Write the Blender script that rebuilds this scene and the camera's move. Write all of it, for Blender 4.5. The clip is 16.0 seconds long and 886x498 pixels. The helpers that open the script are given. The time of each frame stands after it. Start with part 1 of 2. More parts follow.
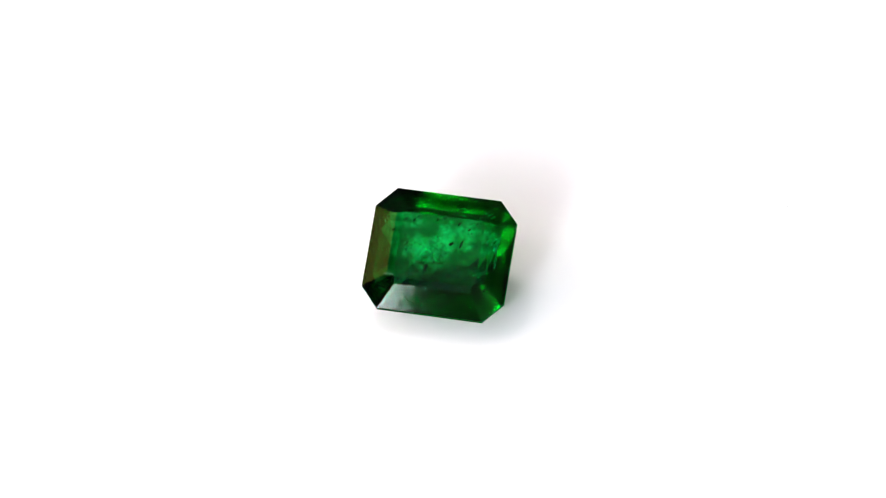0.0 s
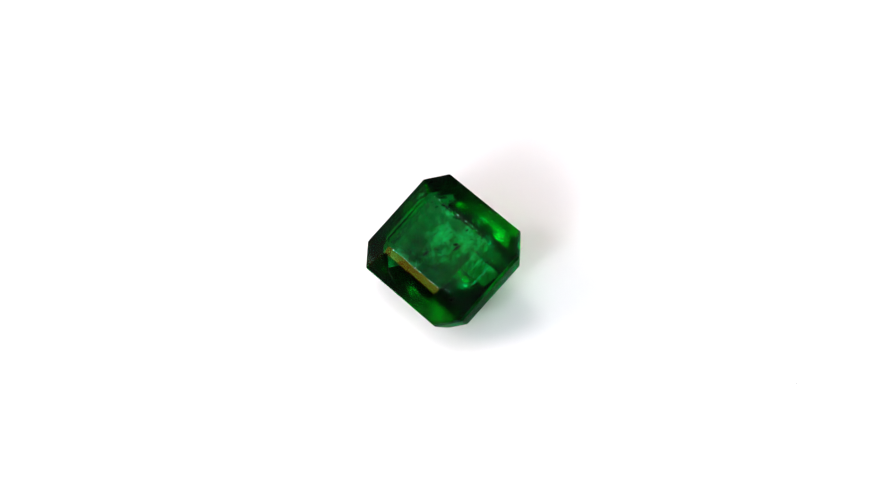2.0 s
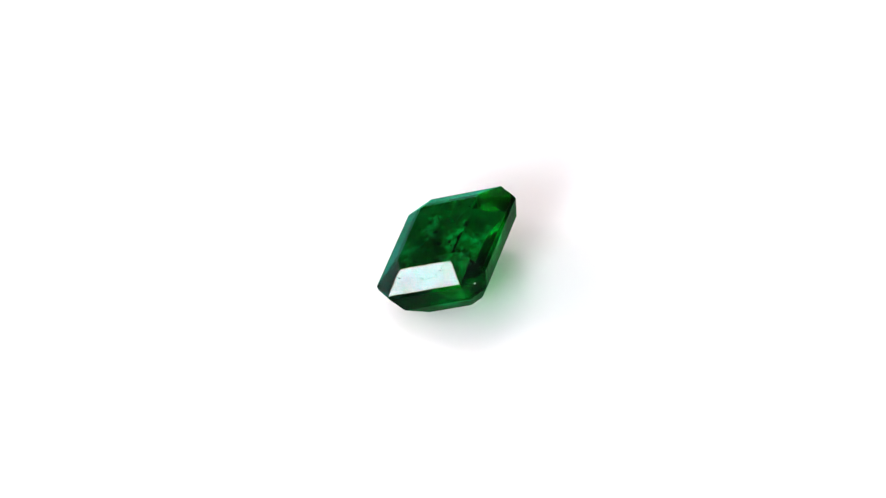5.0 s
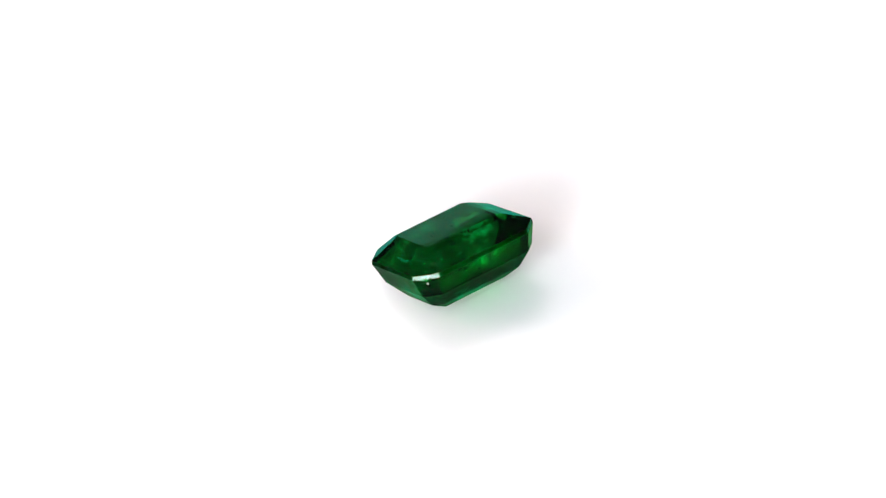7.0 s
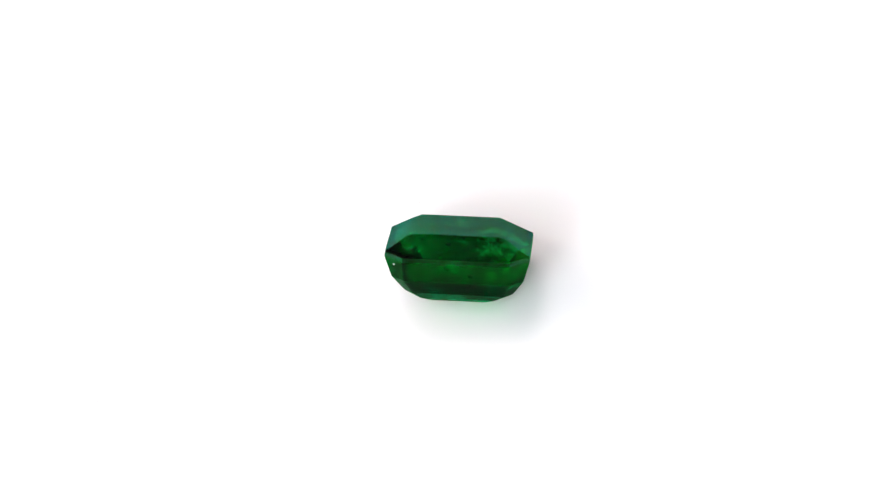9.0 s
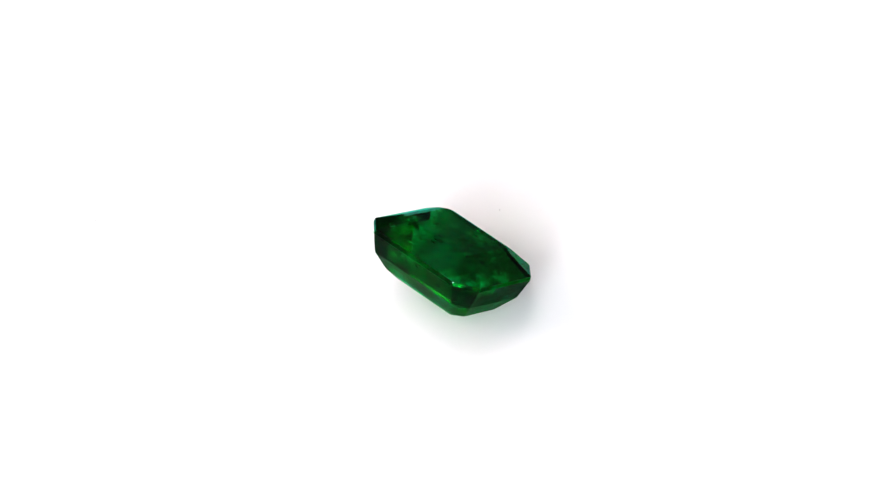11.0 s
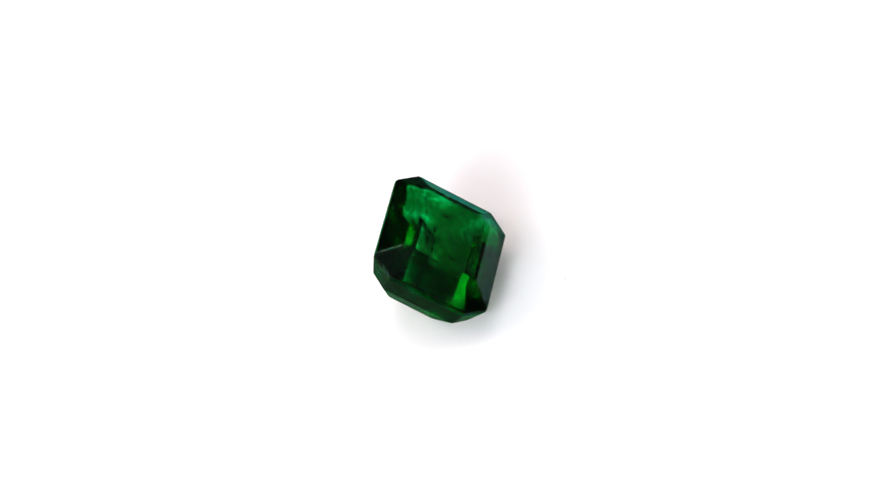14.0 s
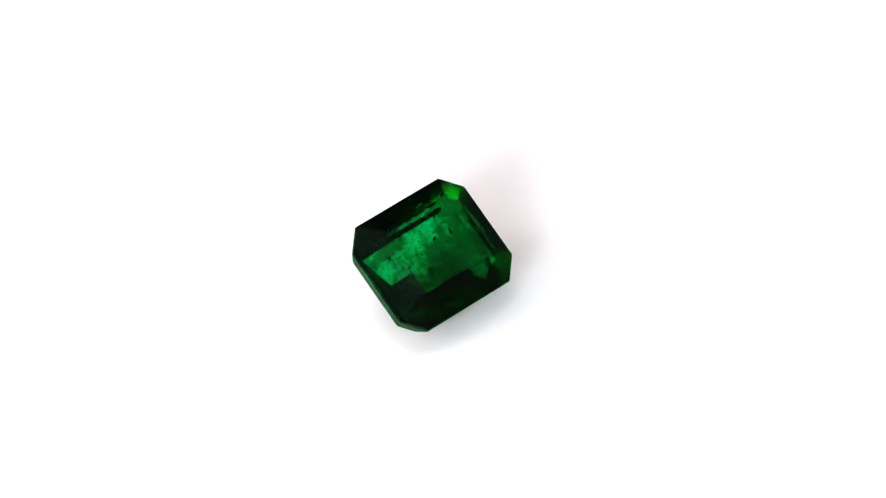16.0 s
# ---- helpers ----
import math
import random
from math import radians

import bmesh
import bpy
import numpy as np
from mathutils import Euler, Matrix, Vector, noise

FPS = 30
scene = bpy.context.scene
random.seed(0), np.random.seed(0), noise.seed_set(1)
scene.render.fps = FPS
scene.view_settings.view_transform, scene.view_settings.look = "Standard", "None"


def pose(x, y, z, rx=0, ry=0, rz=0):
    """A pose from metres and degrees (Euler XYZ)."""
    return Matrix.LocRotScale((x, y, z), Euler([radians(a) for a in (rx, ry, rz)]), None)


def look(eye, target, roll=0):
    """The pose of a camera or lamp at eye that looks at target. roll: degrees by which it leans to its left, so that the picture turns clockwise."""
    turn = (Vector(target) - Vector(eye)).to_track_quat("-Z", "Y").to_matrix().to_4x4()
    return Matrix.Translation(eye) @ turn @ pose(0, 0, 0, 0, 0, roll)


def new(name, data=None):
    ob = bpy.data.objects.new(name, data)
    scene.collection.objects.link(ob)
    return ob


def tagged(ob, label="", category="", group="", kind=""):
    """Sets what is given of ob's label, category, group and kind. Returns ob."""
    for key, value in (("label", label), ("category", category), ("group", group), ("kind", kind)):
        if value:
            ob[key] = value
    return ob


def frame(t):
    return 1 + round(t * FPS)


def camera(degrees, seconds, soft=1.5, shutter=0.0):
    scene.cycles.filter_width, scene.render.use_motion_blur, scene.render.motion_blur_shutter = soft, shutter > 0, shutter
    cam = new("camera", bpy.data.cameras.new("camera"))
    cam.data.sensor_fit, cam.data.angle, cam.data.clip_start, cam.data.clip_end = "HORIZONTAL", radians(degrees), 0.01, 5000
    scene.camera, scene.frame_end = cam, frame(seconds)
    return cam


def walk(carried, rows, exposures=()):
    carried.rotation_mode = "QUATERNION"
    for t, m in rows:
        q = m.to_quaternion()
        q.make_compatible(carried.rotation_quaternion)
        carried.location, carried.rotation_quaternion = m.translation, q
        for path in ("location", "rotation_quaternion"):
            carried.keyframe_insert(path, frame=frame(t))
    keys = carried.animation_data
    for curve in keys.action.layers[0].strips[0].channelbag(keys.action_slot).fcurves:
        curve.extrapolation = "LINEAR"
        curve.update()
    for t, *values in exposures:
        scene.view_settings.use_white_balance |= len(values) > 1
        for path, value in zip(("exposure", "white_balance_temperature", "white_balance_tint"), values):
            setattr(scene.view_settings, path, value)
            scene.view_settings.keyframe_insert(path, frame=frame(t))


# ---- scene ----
MM = 0.001
REST = 28.2          # tilt of the stone: the slope of the pavilion facet it lies on
KEEL = 3.147         # keel below the girdle, mm
SEAT = KEEL * math.cos(radians(REST))   # girdle centre above the disc, mm

# ---- camera ----
cam = camera(15.0, 16.0, soft=1.3)
ELEV, FAR = radians(45.55), 170.14 * MM
aim = Vector((0, 0, SEAT * MM))
eye = aim + Vector((0, -math.cos(ELEV), math.sin(ELEV))) * FAR
still = look(eye, aim, -0.78)
walk(cam, [(0.0, still), (16.0, still)])

# ---- light ----
world = bpy.data.worlds.new("daylight")
scene.world = world
world.use_nodes = True
sky = world.node_tree.nodes.new("ShaderNodeTexSky")
sky.sky_type, sky.sun_disc = "NISHITA", False
sky.sun_elevation, sky.sun_rotation = radians(35), radians(60)
world.node_tree.links.new(sky.outputs["Color"], world.node_tree.nodes["Background"].inputs["Color"])
world.node_tree.nodes["Background"].inputs["Strength"].default_value = 0.1

ROOM_TURN = -140.0   # bearing of the wall with the windows seen from the stone, degrees
room = pose(0, 0, 0, 0, 0, ROOM_TURN)
WIN_X = 1.7
# each window: left, right, sill and head in the wall's plane, metres above the table
WINDOWS = [(0.41, 0.97, 0.06, 2.00), (-1.78, -0.90, 1.02, 1.68)]


def area_lamp(name, m, sx, sy, radiance, colour):
    data = bpy.data.lights.new(name, "AREA")
    data.shape, data.size, data.size_y = "RECTANGLE", sx, sy
    data.energy, data.color = radiance * math.pi * sx * sy, colour
    ob = new(name, data)
    ob.matrix_world = m
    return ob


# daylight in the openings: the tall window's lower light over pale ground, the clear middle light, the upper one
# dimmer and narrowed to trim its reflection in the stone; then the second window
PANES = [(0.41, 0.97, 0.06, 0.66, 19.0, (0.98, 0.98, 0.94)), (0.41, 0.97, 0.68, 1.10, 45.0, (0.93, 0.945, 1.0)),
         (0.41, 0.86, 1.12, 2.00, 12.0, (0.70, 0.96, 1.0)), (-1.78, -0.90, 1.02, 1.68, 21.0, (1.0, 0.88, 1.0))]
for y0, y1, z0, z1, strength, colour in PANES:
    mid = room @ Vector((WIN_X + 0.01, (y0 + y1) / 2, (z0 + z1) / 2))
    area_lamp("window_daylight", look(mid, mid - (room.to_3x3() @ Vector((1, 0, 0)))), y1 - y0, z1 - z0, strength, colour)
# added fill light high behind the table, to soften and lighten the stone's shadows; not a known lamp
area_lamp("added_fill_light", look((-0.484, 0.774, 2.05), (0, 0, 0)), 0.8, 0.8, 10.0, (1.0, 0.905, 0.94))
# warm lamp low at the side of the room, a smaller one above its edge, and the dim wide glow over them
for bearing, rise, wide, high, strength, hue in ((169.0, 0.20, 0.56, 0.36, 2.8, 0.60), (147.0, 0.45, 0.19, 0.10, 4.3, 0.45), (173.0, 0.52, 0.64, 0.20, 1.1, 0.75)):
    spot = Vector((math.cos(radians(bearing)), math.sin(radians(bearing)), rise)) * 0.9
    area_lamp("warm_lamp", look(spot, (0, 0, 0)), wide, high, strength, (1.0, hue, 0.05))
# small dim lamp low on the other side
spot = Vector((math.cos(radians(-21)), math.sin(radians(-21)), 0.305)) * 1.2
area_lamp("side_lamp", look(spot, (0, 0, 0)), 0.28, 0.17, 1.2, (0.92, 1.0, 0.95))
scene.view_settings.exposure = 0.45


# ---- materials ----
def shader(name):
    m = bpy.data.materials.new(name)
    m.use_nodes = True
    return m, m.node_tree.nodes, m.node_tree.links


def noise_tex(nodes, links, scale, detail=4.0, rough=0.6):
    tc, n = nodes.new("ShaderNodeTexCoord"), nodes.new("ShaderNodeTexNoise")
    links.new(tc.outputs["Object"], n.inputs["Vector"])
    n.inputs["Scale"].default_value, n.inputs["Detail"].default_value, n.inputs["Roughness"].default_value = scale, detail, rough
    return n


def ramp(nodes, links, src, stops):
    r = nodes.new("ShaderNodeValToRGB")
    while len(r.color_ramp.elements) < len(stops):
        r.color_ramp.elements.new(0.5)
    for el, (at, col) in zip(r.color_ramp.elements, stops):
        el.position, el.color = at, (*col, 1)
    links.new(src, r.inputs["Fac"])
    return r


def surface(name, low, high, scale, rough=0.5, fine=0.0, bump=0.0, metallic=0.0, depth=0.0001):
    m, nodes, links = shader(name)
    b = nodes["Principled BSDF"]
    n = noise_tex(nodes, links, scale)
    r = ramp(nodes, links, n.outputs["Fac"], [(0.3, low), (0.7, high)])
    links.new(r.outputs["Color"], b.inputs["Base Color"])
    b.inputs["Roughness"].default_value, b.inputs["Metallic"].default_value = rough, metallic
    if bump:
        f = noise_tex(nodes, links, fine)
        bp = nodes.new("ShaderNodeBump")
        bp.inputs["Strength"].default_value, bp.inputs["Distance"].default_value = bump, depth
        links.new(f.outputs["Fac"], bp.inputs["Height"])
        links.new(bp.outputs["Normal"], b.inputs["Normal"])
    return m


def emerald_glass(name, tints, haze, ripple, ripple_scale, polish, grazing=3.0, frost=0.03, skin=1.8):
    """Green beryl: tinted glass under a clear polish, cloudy at two scales, its refraction rippled by healed fractures."""
    m, nodes, links = shader(name)
    nodes.remove(nodes["Principled BSDF"])
    out = nodes["Material Output"]
    bend, inner, body, fres, gloss, mix, lw = (nodes.new("ShaderNode" + k) for k in (
        "BsdfRefraction", "BsdfGlossy", "MixShader", "Fresnel", "BsdfGlossy", "MixShader", "LayerWeight"))
    square = nodes.new("ShaderNodeMath")      # power on the Fresnel: weakened outer reflection, full mirror inside past the critical angle
    square.operation, square.inputs[1].default_value = "POWER", skin
    fres.inputs["IOR"].default_value = 1.577
    links.new(fres.outputs[0], square.inputs[0])
    links.new(square.outputs[0], body.inputs["Fac"])
    links.new(bend.outputs[0], body.inputs[1])
    links.new(inner.outputs[0], body.inputs[2])
    cloud, fine = noise_tex(nodes, links, 520.0, 4.0, 0.6), noise_tex(nodes, links, 2400.0, 4.0, 0.7)
    both = nodes.new("ShaderNodeMath")
    both.operation, both.inputs[1].default_value = "MULTIPLY_ADD", 0.38
    shift = nodes.new("ShaderNodeMath")
    shift.operation, shift.inputs[1].default_value = "SUBTRACT", 0.19
    links.new(fine.outputs["Fac"], both.inputs[0])
    links.new(cloud.outputs["Fac"], both.inputs[2])
    links.new(both.outputs[0], shift.inputs[0])
    tint = ramp(nodes, links, shift.outputs[0], list(zip((0.3, 0.52, 0.72), tints)))
    for node in (bend, inner):
        links.new(tint.outputs["Color"], node.inputs["Color"])
        node.inputs["Roughness"].default_value = haze
    bend.inputs["IOR"].default_value = 1.577
    gloss.inputs["Color"].default_value, gloss.inputs["Roughness"].default_value = (1, 1, 1, 1), frost
    lw.inputs["Blend"].default_value = 0.5
    power, scale = nodes.new("ShaderNodeMath"), nodes.new("ShaderNodeMath")
    power.operation, power.inputs[1].default_value = "POWER", 5.0
    scale.operation, scale.inputs[1].default_value, scale.inputs[2].default_value = "MULTIPLY_ADD", grazing * polish, polish
    smear = ramp(nodes, links, fine.outputs["Fac"], [(0.35, (0.62, 0.76, 0.70)), (0.6, (0.88, 1, 0.95))])
    links.new(smear.outputs["Color"], gloss.inputs["Color"])
    links.new(lw.outputs["Facing"], power.inputs[0])
    links.new(power.outputs[0], scale.inputs[0])
    links.new(scale.outputs[0], mix.inputs["Fac"])
    links.new(body.outputs[0], mix.inputs[1])
    links.new(gloss.outputs[0], mix.inputs[2])
    for sinks, size, strength, depth in (((bend, inner, fres), ripple_scale, ripple, 0.00004), ((gloss,), 5200.0, 0.06, 0.00001)):
        wear = noise_tex(nodes, links, size, 5.0, 0.62)
        bp = nodes.new("ShaderNodeBump")
        bp.inputs["Strength"].default_value, bp.inputs["Distance"].default_value = strength, depth
        links.new(wear.outputs["Fac"], bp.inputs["Height"])
        for node in sinks:
            links.new(bp.outputs["Normal"], node.inputs["Normal"])
    links.new(mix.outputs[0], out.inputs["Surface"])
    return m


def fracture(name, colour, rough, cover, scale):
    """A healed fracture: a broken film that scatters a little light and lets the rest pass."""
    m, nodes, links = shader(name)
    nodes.remove(nodes["Principled BSDF"])
    clear, film, mix = nodes.new("ShaderNodeBsdfTransparent"), nodes.new("ShaderNodeBsdfGlossy"), nodes.new("ShaderNodeMixShader")
    film.inputs["Color"].default_value, film.inputs["Roughness"].default_value = (*colour, 1), rough
    n = noise_tex(nodes, links, scale, 5.0, 0.7)
    r = ramp(nodes, links, n.outputs["Fac"], [(0.46, (0, 0, 0)), (0.66, (cover, cover, cover))])
    f = noise_tex(nodes, links, scale * 2, 3.0, 0.6)
    bp = nodes.new("ShaderNodeBump")
    bp.inputs["Strength"].default_value, bp.inputs["Distance"].default_value = 0.6, 0.00008
    links.new(f.outputs["Fac"], bp.inputs["Height"])
    links.new(bp.outputs["Normal"], film.inputs["Normal"])
    links.new(r.outputs["Color"], mix.inputs["Fac"])
    links.new(clear.outputs[0], mix.inputs[1])
    links.new(film.outputs[0], mix.inputs[2])
    links.new(mix.outputs[0], nodes["Material Output"].inputs["Surface"])
    return m


CROWN_STONE = emerald_glass("emerald_crown", ((0.0, 0.50, 0.20), (0.0, 0.61, 0.41), (0.0, 0.76, 0.56)), 0.02, 0.05, 1600.0, 0.030, 0.5)
# same stone as the crown: the pavilion's deep shade is put into its darker tint
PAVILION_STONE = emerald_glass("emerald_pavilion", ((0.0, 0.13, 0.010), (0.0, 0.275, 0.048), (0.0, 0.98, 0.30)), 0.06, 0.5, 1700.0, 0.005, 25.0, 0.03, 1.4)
GIRDLE_STONE = emerald_glass("emerald_girdle", ((0.0, 0.14, 0.02), (0.0, 0.28, 0.06), (0.0, 0.45, 0.13)), 0.3, 0.6, 4200.0, 0.002, 3.0, 0.35)
FEATHER = fracture("bright_feather", (0.50, 1.0, 0.58), 0.4, 0.75, 1500.0)
FRACTURE = fracture("healed_fracture", (0.45, 0.95, 0.60), 0.18, 0.38, 3000.0)
CLOUD = fracture("milky_cloud", (0.20, 0.55, 0.36), 0.6, 0.26, 2200.0)
PALE = surface("pale_grain", (0.26, 0.36, 0.31), (0.36, 0.46, 0.41), 3000.0, 0.5)
DARK = surface("dark_inclusion", (0.004, 0.012, 0.005), (0.012, 0.03, 0.012), 3000.0, 0.9)
DARK.node_tree.nodes["Principled BSDF"].inputs["Specular IOR Level"].default_value = 0.05
DISC = surface("white_acrylic", (0.84, 0.84, 0.84), (0.87, 0.87, 0.87), 60.0, 0.55, 900.0, 0.05)
pale = DISC.node_tree.nodes["Principled BSDF"].inputs          # milky acrylic lets light spread sideways under its skin
pale["Subsurface Weight"].default_value, pale["Subsurface Scale"].default_value = 1.0, 0.006
pale["Subsurface Radius"].default_value = (1.0, 1.0, 1.0)
SHEET = surface("dark_table", (0.06, 0.058, 0.056), (0.09, 0.088, 0.085), 14.0, 0.7, 500.0, 0.1)
WALL = surface("wall_paint", (0.06, 0.06, 0.058), (0.085, 0.083, 0.08), 3.0, 0.8, 160.0, 0.1, depth=0.001)
CEIL = surface("ceiling_paint", (0.15, 0.16, 0.158), (0.18, 0.192, 0.19), 3.0, 0.8, 160.0, 0.1, depth=0.001)
FRAME = surface("window_paint", (0.76, 0.76, 0.75), (0.82, 0.82, 0.81), 8.0, 0.4, 90.0, 0.1, depth=0.001)
DUST = surface("dust", (0.30, 0.30, 0.32), (0.45, 0.44, 0.44), 4000.0, 0.8)


# ---- mesh helpers ----
def part(name, bm, material, parent=None, label=""):
    me = bpy.data.meshes.new(name)
    bmesh.ops.recalc_face_normals(bm, faces=bm.faces)
    bm.to_mesh(me)
    bm.free()
    me.materials.append(material)
    ob = new(name, me)
    if parent:
        ob.parent = parent
    return tagged(ob, label)


def box(bm, lo, hi, m=None):
    size = Vector(hi) - Vector(lo)
    at = Matrix.Translation((Vector(lo) + Vector(hi)) / 2) @ Matrix.Diagonal((*size, 1))
    return bmesh.ops.create_cube(bm, size=1.0, matrix=(m @ at) if m else at)["verts"]


# ---- the room round the table ----
def build_room():
    back, side, top, th = -2.6, 2.2, 2.25, 0.15
    bm = bmesh.new()
    box(bm, (back - th, -side - th, -0.06), (WIN_X + th, side + th, -0.0042), room)
    tagged(part("floor", bm, SHEET), "plain dark grey table surface under the turntable", "table surface", kind="structure")
    bm = bmesh.new()
    box(bm, (back - th, -side - th, top), (WIN_X + th, side + th, top + 0.1), room)
    tagged(part("ceiling", bm, CEIL), "plain grey painted ceiling", "ceiling", kind="structure")
    for name, lo, hi in (("wall_back", (back - th, -side, 0), (back, side, top)),
                         ("wall_side_1", (back - th, side, 0), (WIN_X + th, side + th, top)),
                         ("wall_side_2", (back - th, -side - th, 0), (WIN_X + th, -side, top))):
        bm = bmesh.new()
        box(bm, (lo[0], lo[1], -0.004), hi, room)
        tagged(part(name, bm, WALL), "plain dark grey painted wall", "wall", kind="structure")
    # wall with the two openings, in upright strips
    bm = bmesh.new()
    cuts = sorted(WINDOWS)
    at = -side
    for y0, y1, z0, z1 in cuts:
        box(bm, (WIN_X, at, -0.004), (WIN_X + th, y0 - 0.03, top), room)
        box(bm, (WIN_X, y0 - 0.03, -0.004), (WIN_X + th, y1 + 0.03, z0 - 0.03), room)
        box(bm, (WIN_X, y0 - 0.03, z1 + 0.03), (WIN_X + th, y1 + 0.03, top), room)
        at = y1 + 0.03
    box(bm, (WIN_X, at, -0.004), (WIN_X + th, side, top), room)
    tagged(part("wall_window", bm, WALL), "plain painted wall with two windows", "wall", kind="structure")
    for i, (y0, y1, z0, z1) in enumerate(WINDOWS):
        win = tagged(new("window_%d" % (i + 1)), "bright window with a white painted frame", "window", kind="structure")
        bm = bmesh.new()
        for ya, yb, za, zb in ((y0 - 0.03, y0, z0 - 0.03, z1 + 0.03), (y1, y1 + 0.03, z0 - 0.03, z1 + 0.03), (y0, y1, z0 - 0.03, z0), (y0, y1, z1, z1 + 0.03)):
            box(bm, (WIN_X + 0.02, ya, za), (WIN_X + 0.08, yb, zb), room)
        if i == 0:
            for bar in (0.66, 1.10):
                box(bm, (WIN_X + 0.02, y0, bar), (WIN_X + 0.08, y1, bar + 0.02), room)
        part("window_frame", bm, FRAME, win)


# ---- turntable ----
def build_turntable():
    base = tagged(new("turntable"), "white acrylic display turntable turning under the stone", "turntable")
    bm = bmesh.new()
    bmesh.ops.create_cone(bm, cap_ends=True, segments=128, radius1=45 * MM, radius2=45 * MM, depth=4 * MM, matrix=pose(0, 0, -2 * MM))
    edges = [e for e in bm.edges if abs(e.verts[0].co.z - e.verts[1].co.z) < 1e-6 and len(e.link_faces) == 2]
    bmesh.ops.bevel(bm, geom=edges, offset=0.6 * MM, segments=3, affect="EDGES")
    part("disc", bm, DISC, base)
    rng = random.Random(3)
    for x, y in ((18.08, 5.29), (0.38, -6.25)):
        bm = bmesh.new()
        bmesh.ops.create_icosphere(bm, subdivisions=1, radius=0.03 * MM, matrix=pose(x * MM, y * MM, 0.02 * MM))
        for v in bm.verts:
            v.co += Vector((rng.uniform(-1, 1), rng.uniform(-1, 1), rng.uniform(0, 0.5))) * 0.01 * MM
        part("dust_speck", bm, DUST, base, "tiny grey dust speck")
    return base


# ---- the emerald ----
def ring(right, left, back, front, k, z):
    ks = list(k) if isinstance(k, tuple) else [k] * 4
    corners = [(x, sx, y, sy) for x, sx in ((right, 1), (left, -1)) for y, sy in ((back, 1), (front, -1))]
    return [p for c, (x, sx, y, sy) in zip(ks, corners)
            for p in ((sx * (x - 0.97 * c), sy * y, z), (sx * x, sy * (y - 1.07 * c), z))]


def build_emerald():
    gem = tagged(new("emerald"), "deep green step-cut emerald with cut corners lying on its pavilion", "gemstone")
    points = (ring(2.17, 2.00, 1.76, 1.68, (0.036, 0.155, 0.07, 0.082), 0.888) + ring(2.55, 2.38, 2.12, 2.04, (0.47, 0.56, 0.47, 0.47), 0.75)
              + ring(3.632, 3.632, 3.195, 3.195, 0.995, 0.02) + ring(3.655, 3.655, 3.218, 3.218, 1.0, -0.20)
              + ring(3.292, 3.359, 2.67, 2.739, 0.691, -1.33) + ring(2.659, 2.815, 1.79, 1.713, 0.467, -2.228)
              + [(1.85, 1.0, -2.73), (-1.85, 1.0, -2.73), (1.325, 0, -KEEL), (-1.325, 0, -KEEL)])
    bm = bmesh.new()
    for p in points:
        bm.verts.new(Vector(p) * MM)
    bmesh.ops.convex_hull(bm, input=bm.verts)
    bmesh.ops.dissolve_limit(bm, angle_limit=radians(0.6), verts=bm.verts, edges=bm.edges)
    bmesh.ops.bevel(bm, geom=bm.edges[:], offset=0.006 * MM, segments=1, affect="EDGES")
    bmesh.ops.recalc_face_normals(bm, faces=bm.faces)
    groups = {"table_facet": [], "crown": [], "girdle": [], "pavilion": []}
    for f in bm.faces:
        z = f.calc_center_median().z / MM
        if f.normal.z > 0.999:
            groups["table_facet"].append(f)
        elif z > -0.01:
            groups["crown"].append(f)
        elif z > -0.19:
            groups["girdle"].append(f)
        else:
            groups["pavilion"].append(f)
    for name, faces in groups.items():
        me = bpy.data.meshes.new(name)
        index, verts, polys = {}, [], []
        for f in faces:
            poly = []
            for v in f.verts:
                key = tuple(v.co)
                if key not in index:
                    index[key] = len(verts)
                    verts.append(key)
                poly.append(index[key])
            polys.append(poly)
        me.from_pydata(verts, [], polys)
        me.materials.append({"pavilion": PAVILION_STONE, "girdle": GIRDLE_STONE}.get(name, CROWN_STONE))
        if name == "girdle":     # the long sides are bruted matt, the cut corners polished
            me.materials.append(CROWN_STONE)
            for poly, f in zip(me.polygons, faces):
                poly.material_index = int(min(abs(f.normal.x), abs(f.normal.y)) > 0.3)
        new(name, me).parent = gem
    bm.free()
    # dark crystals just under the table and crown, elongated or in small knots
    rng = random.Random(7)
    specks = [(1.10, 0.38, 0.70, 0.11), (1.16, 0.58, 0.70, 0.07), (-0.27, 1.60, 0.55, 0.075), (0.13, 1.71, 0.81, 0.075), (-0.10, 1.62, 0.60, 0.05),
              (-1.84, 1.46, 0.62, 0.06), (-1.45, 1.40, 0.66, 0.07), (-1.25, 1.66, 0.60, 0.05), (1.41, 1.26, 0.60, 0.05), (0.86, 1.48, 0.64, 0.06),
              (2.70, 0.90, 0.32, 0.07), (-2.15, 0.11, 0.55, 0.04), (-1.79, 0.62, 0.64, 0.035), (-2.38, 0.86, 0.50, 0.08), (-2.10, 0.94, 0.58, 0.05),
              (2.60, -1.60, 0.20, 0.10), (1.75, 1.66, 0.42, 0.06), (0.50, 0.60, -0.50, 0.11), (-0.60, -0.70, -0.90, 0.13)]
    specks += [(rng.uniform(-2.0, 2.2), rng.uniform(-1.5, 1.7), rng.uniform(-0.9, 0.6), rng.uniform(0.02, 0.045)) for _ in range(40)]
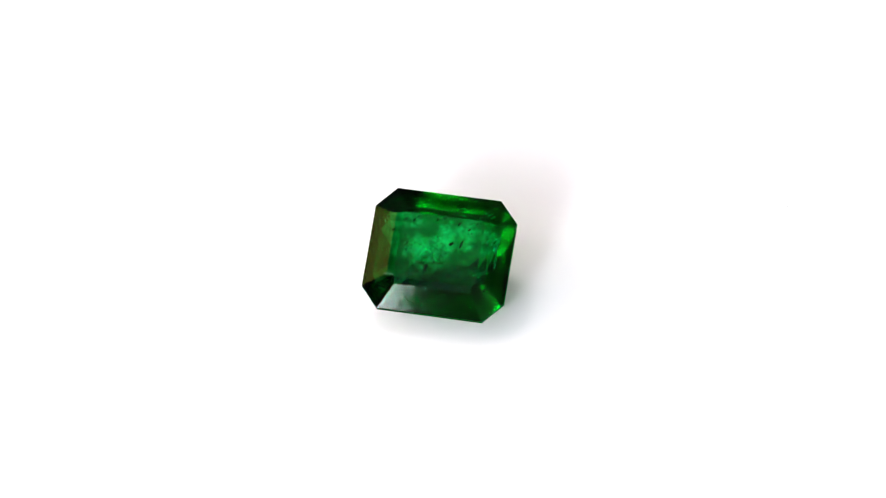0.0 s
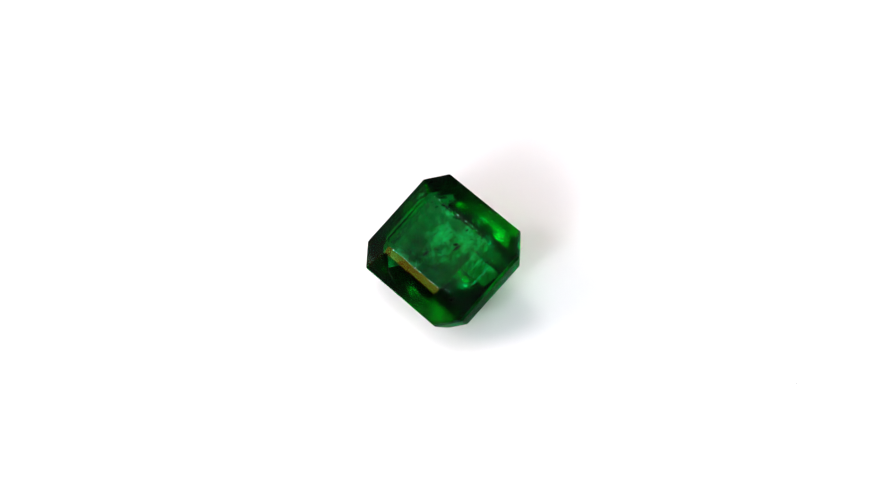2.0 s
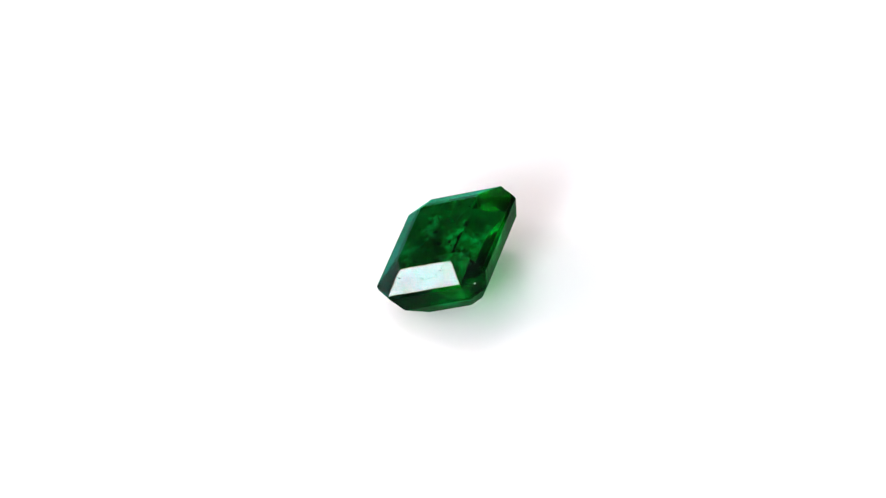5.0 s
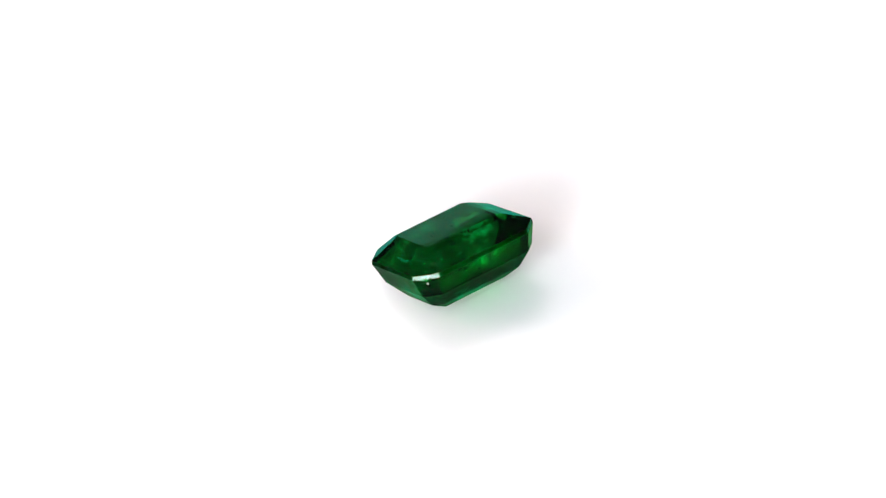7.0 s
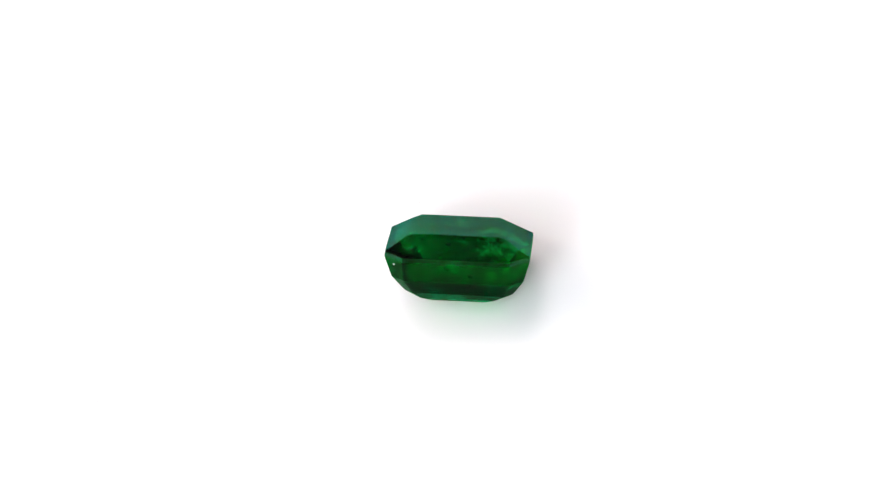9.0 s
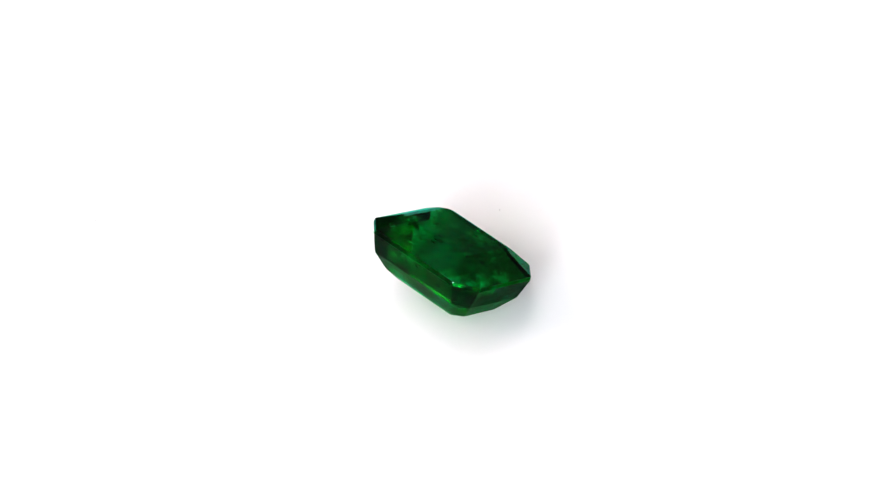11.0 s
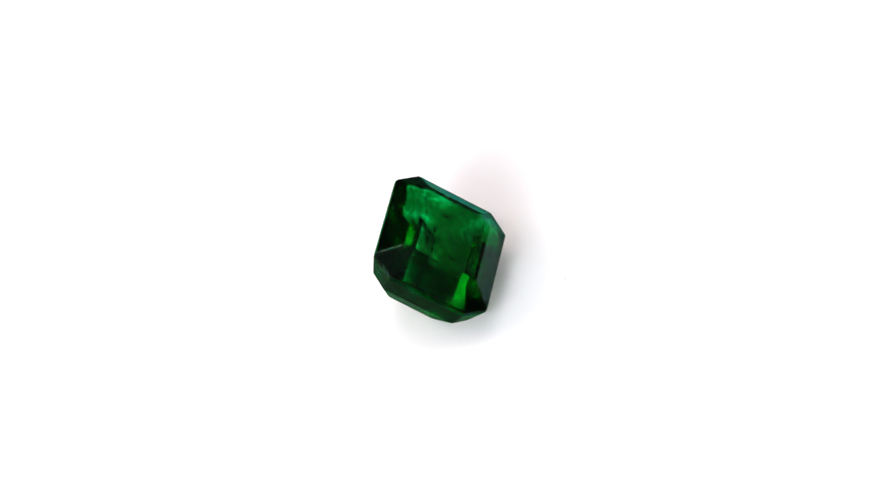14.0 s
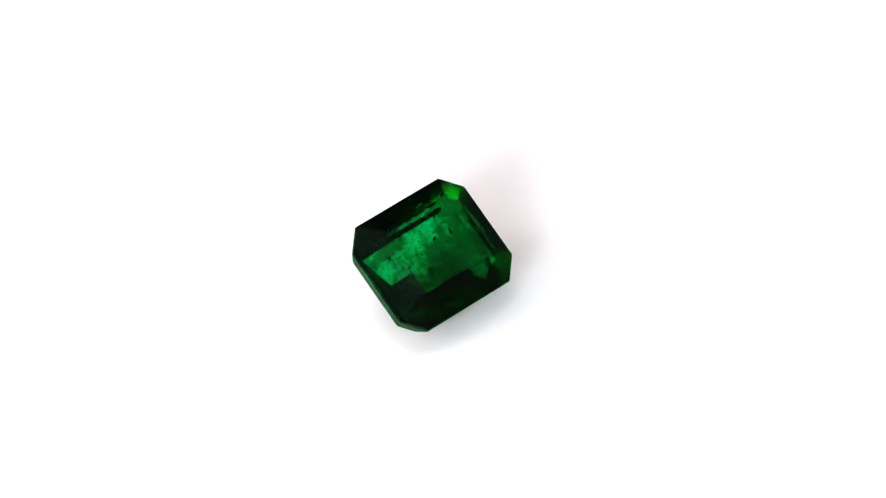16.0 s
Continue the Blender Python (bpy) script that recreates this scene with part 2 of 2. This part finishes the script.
    for x, y, z, r in specks:
        bm = bmesh.new()
        bmesh.ops.create_icosphere(bm, subdivisions=1, radius=1.35 * r * MM)
        for v in bm.verts:
            v.co *= rng.uniform(0.5, 1.25)
        turn = pose(x * MM, y * MM, z * MM, rng.uniform(-25, 25), rng.uniform(-25, 25), rng.uniform(40, 80))
        bmesh.ops.transform(bm, matrix=turn @ Matrix.Diagonal((1.5, 0.7, 0.6, 1)), verts=bm.verts)
        part("inclusion", bm, DARK, gem)
    # a pale grain on the pavilion below the girdle
    bm = bmesh.new()
    bmesh.ops.create_icosphere(bm, subdivisions=1, radius=0.06 * MM)
    bmesh.ops.transform(bm, matrix=pose(3.12 * MM, 2.57 * MM, -0.49 * MM), verts=bm.verts)
    part("grain", bm, PALE, gem, "tiny pale grain on the pavilion")
    # pits on one polished crown facet, and scratches: short shallow arcs on the facet in front of the table
    for y, v in ((1.1, 0.25), (0.1, 0.12), (-0.2, 0.32), (-1.4, 0.12), (0.75, 0.55), (-0.9, 0.7)):
        bm = bmesh.new()
        bmesh.ops.create_icosphere(bm, subdivisions=1, radius=rng.uniform(0.018, 0.032) * MM)
        spot_on = pose((2.55 + 1.082 * v) * MM, y * MM, (0.75 - 0.73 * v) * MM, 0, 34, 0)
        bmesh.ops.transform(bm, matrix=spot_on @ Matrix.Diagonal((1, 1, 0.25, 1)), verts=bm.verts)
        part("pit", bm, DARK, gem)
    for x, v, length, bow in ((-1.15, 0.55, 0.24, 0.10), (-0.85, 0.62, 0.12, -0.08), (0.9, 0.4, 0.09, 0.05)):
        bm = bmesh.new()
        edge = []
        for i in range(9):
            u = i / 4 - 1
            w = 0.016 * (1 - 0.8 * u * u)
            edge.append([bm.verts.new(Vector((u * length, bow * u * u + side * w, 0.004)) * MM) for side in (-1, 1)])
        for a, b in zip(edge, edge[1:]):
            bm.faces.new((a[0], b[0], b[1], a[1]))
        spot_on = pose(x * MM, -(2.04 + 1.155 * v) * MM, (0.75 - 0.73 * v) * MM, 32.3, 0, 0) @ pose(0, 0, 0, 0, 0, -35)
        bmesh.ops.transform(bm, matrix=spot_on, verts=bm.verts)
        part("scratch", bm, DARK, gem)
    # healed fractures and milky clouds: crumpled sheets inside the stone
    sheets = [(2.1, 1.0, -0.1, 0.9, FRACTURE), (1.9, 1.7, -0.2, 0.8, FRACTURE), (2.3, 0.4, -0.4, 0.8, FRACTURE), (0.6, 2.1, -0.3, 0.9, FRACTURE),
              (1.5, 2.2, -0.4, 0.7, FRACTURE), (-2.3, 1.2, -0.4, 0.6, FRACTURE), (0.2, -2.1, -0.5, 0.8, FRACTURE),
              (2.5, 1.4, -0.5, 0.6, FRACTURE), (1.4, 1.4, 0.1, 0.6, FRACTURE), (2.0, -0.6, -0.5, 0.7, FRACTURE),
              (-0.2, 0.0, 0.2, 1.1, CLOUD), (0.5, -0.5, -0.2, 1.2, CLOUD), (-1.2, 0.5, 0.0, 1.0, CLOUD), (1.0, -1.2, 0.1, 0.9, CLOUD), (-1.0, -1.0, -0.3, 1.0, CLOUD)]
    for x, y, z, r, mat in sheets:
        bm = bmesh.new()
        bmesh.ops.create_grid(bm, x_segments=20, y_segments=20, size=r * MM)
        for v in bm.verts:
            q = v.co / (r * MM)
            v.co.x *= 0.75 + 0.35 * noise.noise(q * 1.5 + Vector((x, y, z)))
            v.co.z += r * MM * 0.22 * noise.noise(q * 2.2 + Vector((z, x, y)) * 3)
        gone = [f for f in bm.faces if (f.calc_center_median() / (r * MM)).length > 0.66 + 0.6 * noise.noise(f.calc_center_median() / (r * MM) * 3.5 + Vector((y, z, x)))]
        bmesh.ops.delete(bm, geom=gone, context="FACES")
        tip = rng.uniform(35, 70) if mat is FRACTURE else rng.uniform(-20, 20)
        bmesh.ops.transform(bm, matrix=pose(x * MM, y * MM, z * MM, tip, rng.uniform(-25, 25), rng.uniform(0, 180)) @ Matrix.Scale(0.8, 4), verts=bm.verts)
        part("fracture" if mat is FRACTURE else "cloud", bm, mat, gem)
    # bright feathers: narrow curved slivers in bundles under the crown and low in the pavilion
    bundles = [(2.4, 1.3, 0.1, 6, 88), (2.7, 0.1, 0.0, 5, 92), (2.2, 2.0, 0.0, 5, 40), (0.8, 2.35, 0.0, 4, 5), (-1.75, 1.15, -2.1, 5, 60), (-2.75, 1.5, -0.1, 3, 120)]
    for x, y, z, count, heading in bundles:
        for _ in range(count):
            length, width, bow = rng.uniform(0.2, 0.55), rng.uniform(0.015, 0.04), rng.uniform(-0.1, 0.1)
            bm = bmesh.new()
            rows = []
            for i in range(7):
                u = i / 3 - 1
                w = width * (1 - u * u) + 0.004
                rows.append([bm.verts.new(Vector((u * length, bow * u * u + side * w, side * w * 0.6)) * MM) for side in (-1, 1)])
            for a, b in zip(rows, rows[1:]):
                bm.faces.new((a[0], b[0], b[1], a[1]))
            at = pose((x + rng.gauss(0, 0.16)) * MM, (y + rng.gauss(0, 0.25)) * MM, (z + rng.uniform(-0.1, 0.1)) * MM,
                      rng.uniform(-30, 30), rng.uniform(-10, 10), heading + rng.uniform(-7, 7))
            bmesh.ops.transform(bm, matrix=at, verts=bm.verts)
            part("feather", bm, FEATHER, gem)
    return gem


build_room()
turntable = build_turntable()
emerald = build_emerald()

# ---- movement: seconds, degrees turned clockwise, drift of the stone in mm ----
TURN = [
    (0.0, -0.56, 0.107, -0.290),
    (0.5, 8.84, 0.007, -0.162),
    (1.0, 18.43, 0.013, -0.047),
    (1.5, 27.52, 0.074, -0.153),
    (2.0, 38.19, 0.235, -0.101),
    (2.5, 47.63, 0.188, -0.315),
    (3.0, 57.71, 0.074, 0.130),
    (3.5, 67.30, -0.016, 0.254),
    (4.0, 76.69, 0.129, 0.084),
    (4.5, 86.18, 0.153, 0.163),
    (5.0, 95.68, 0.177, 0.243),
    (5.5, 105.17, 0.201, 0.323),
    (6.0, 114.66, 0.225, 0.402),
    (6.5, 124.16, 0.249, 0.482),
    (7.0, 134.12, 0.282, 0.371),
    (7.5, 142.28, 0.239, 0.393),
    (8.0, 152.82, 0.454, 0.467),
    (8.5, 163.25, 0.458, 0.334),
    (9.0, 172.63, 0.570, 0.336),
    (9.5, 182.50, 0.480, 0.296),
    (10.0, 192.36, 0.389, 0.256),
    (10.5, 202.23, 0.299, 0.216),
    (11.0, 212.09, 0.209, 0.176),
    (11.5, 221.96, 0.118, 0.136),
    (12.0, 230.06, 0.269, 0.168),
    (12.5, 240.38, -0.121, 0.180),
    (13.0, 249.76, 0.031, 0.349),
    (13.5, 260.75, -0.139, 0.676),
    (14.0, 269.37, -0.158, 0.630),
    (14.5, 278.91, -0.214, 0.558),
    (15.0, 287.77, -0.516, 0.216),
    (15.5, 297.91, -0.405, 0.293),
    (16.0, 308.62, -0.369, -0.027),
]


def motions():
    walk(turntable, [(t, pose(0, 0, 0, 0, 0, -a)) for t, a, dx, dy in TURN])
    rows = []
    for t, a, dx, dy in TURN:
        centre = pose(0, 0, 0, 0, 0, -a) @ Vector((-0.299, -0.089, 0))
        turn = pose(0, 0, 0, 0, 0, -a - 12.04) @ pose(0, 0, 0, REST)
        rows.append((t, Matrix.Translation(Vector((centre.x + dx, centre.y + dy, SEAT)) * MM) @ turn))
    walk(emerald, rows)


motions()
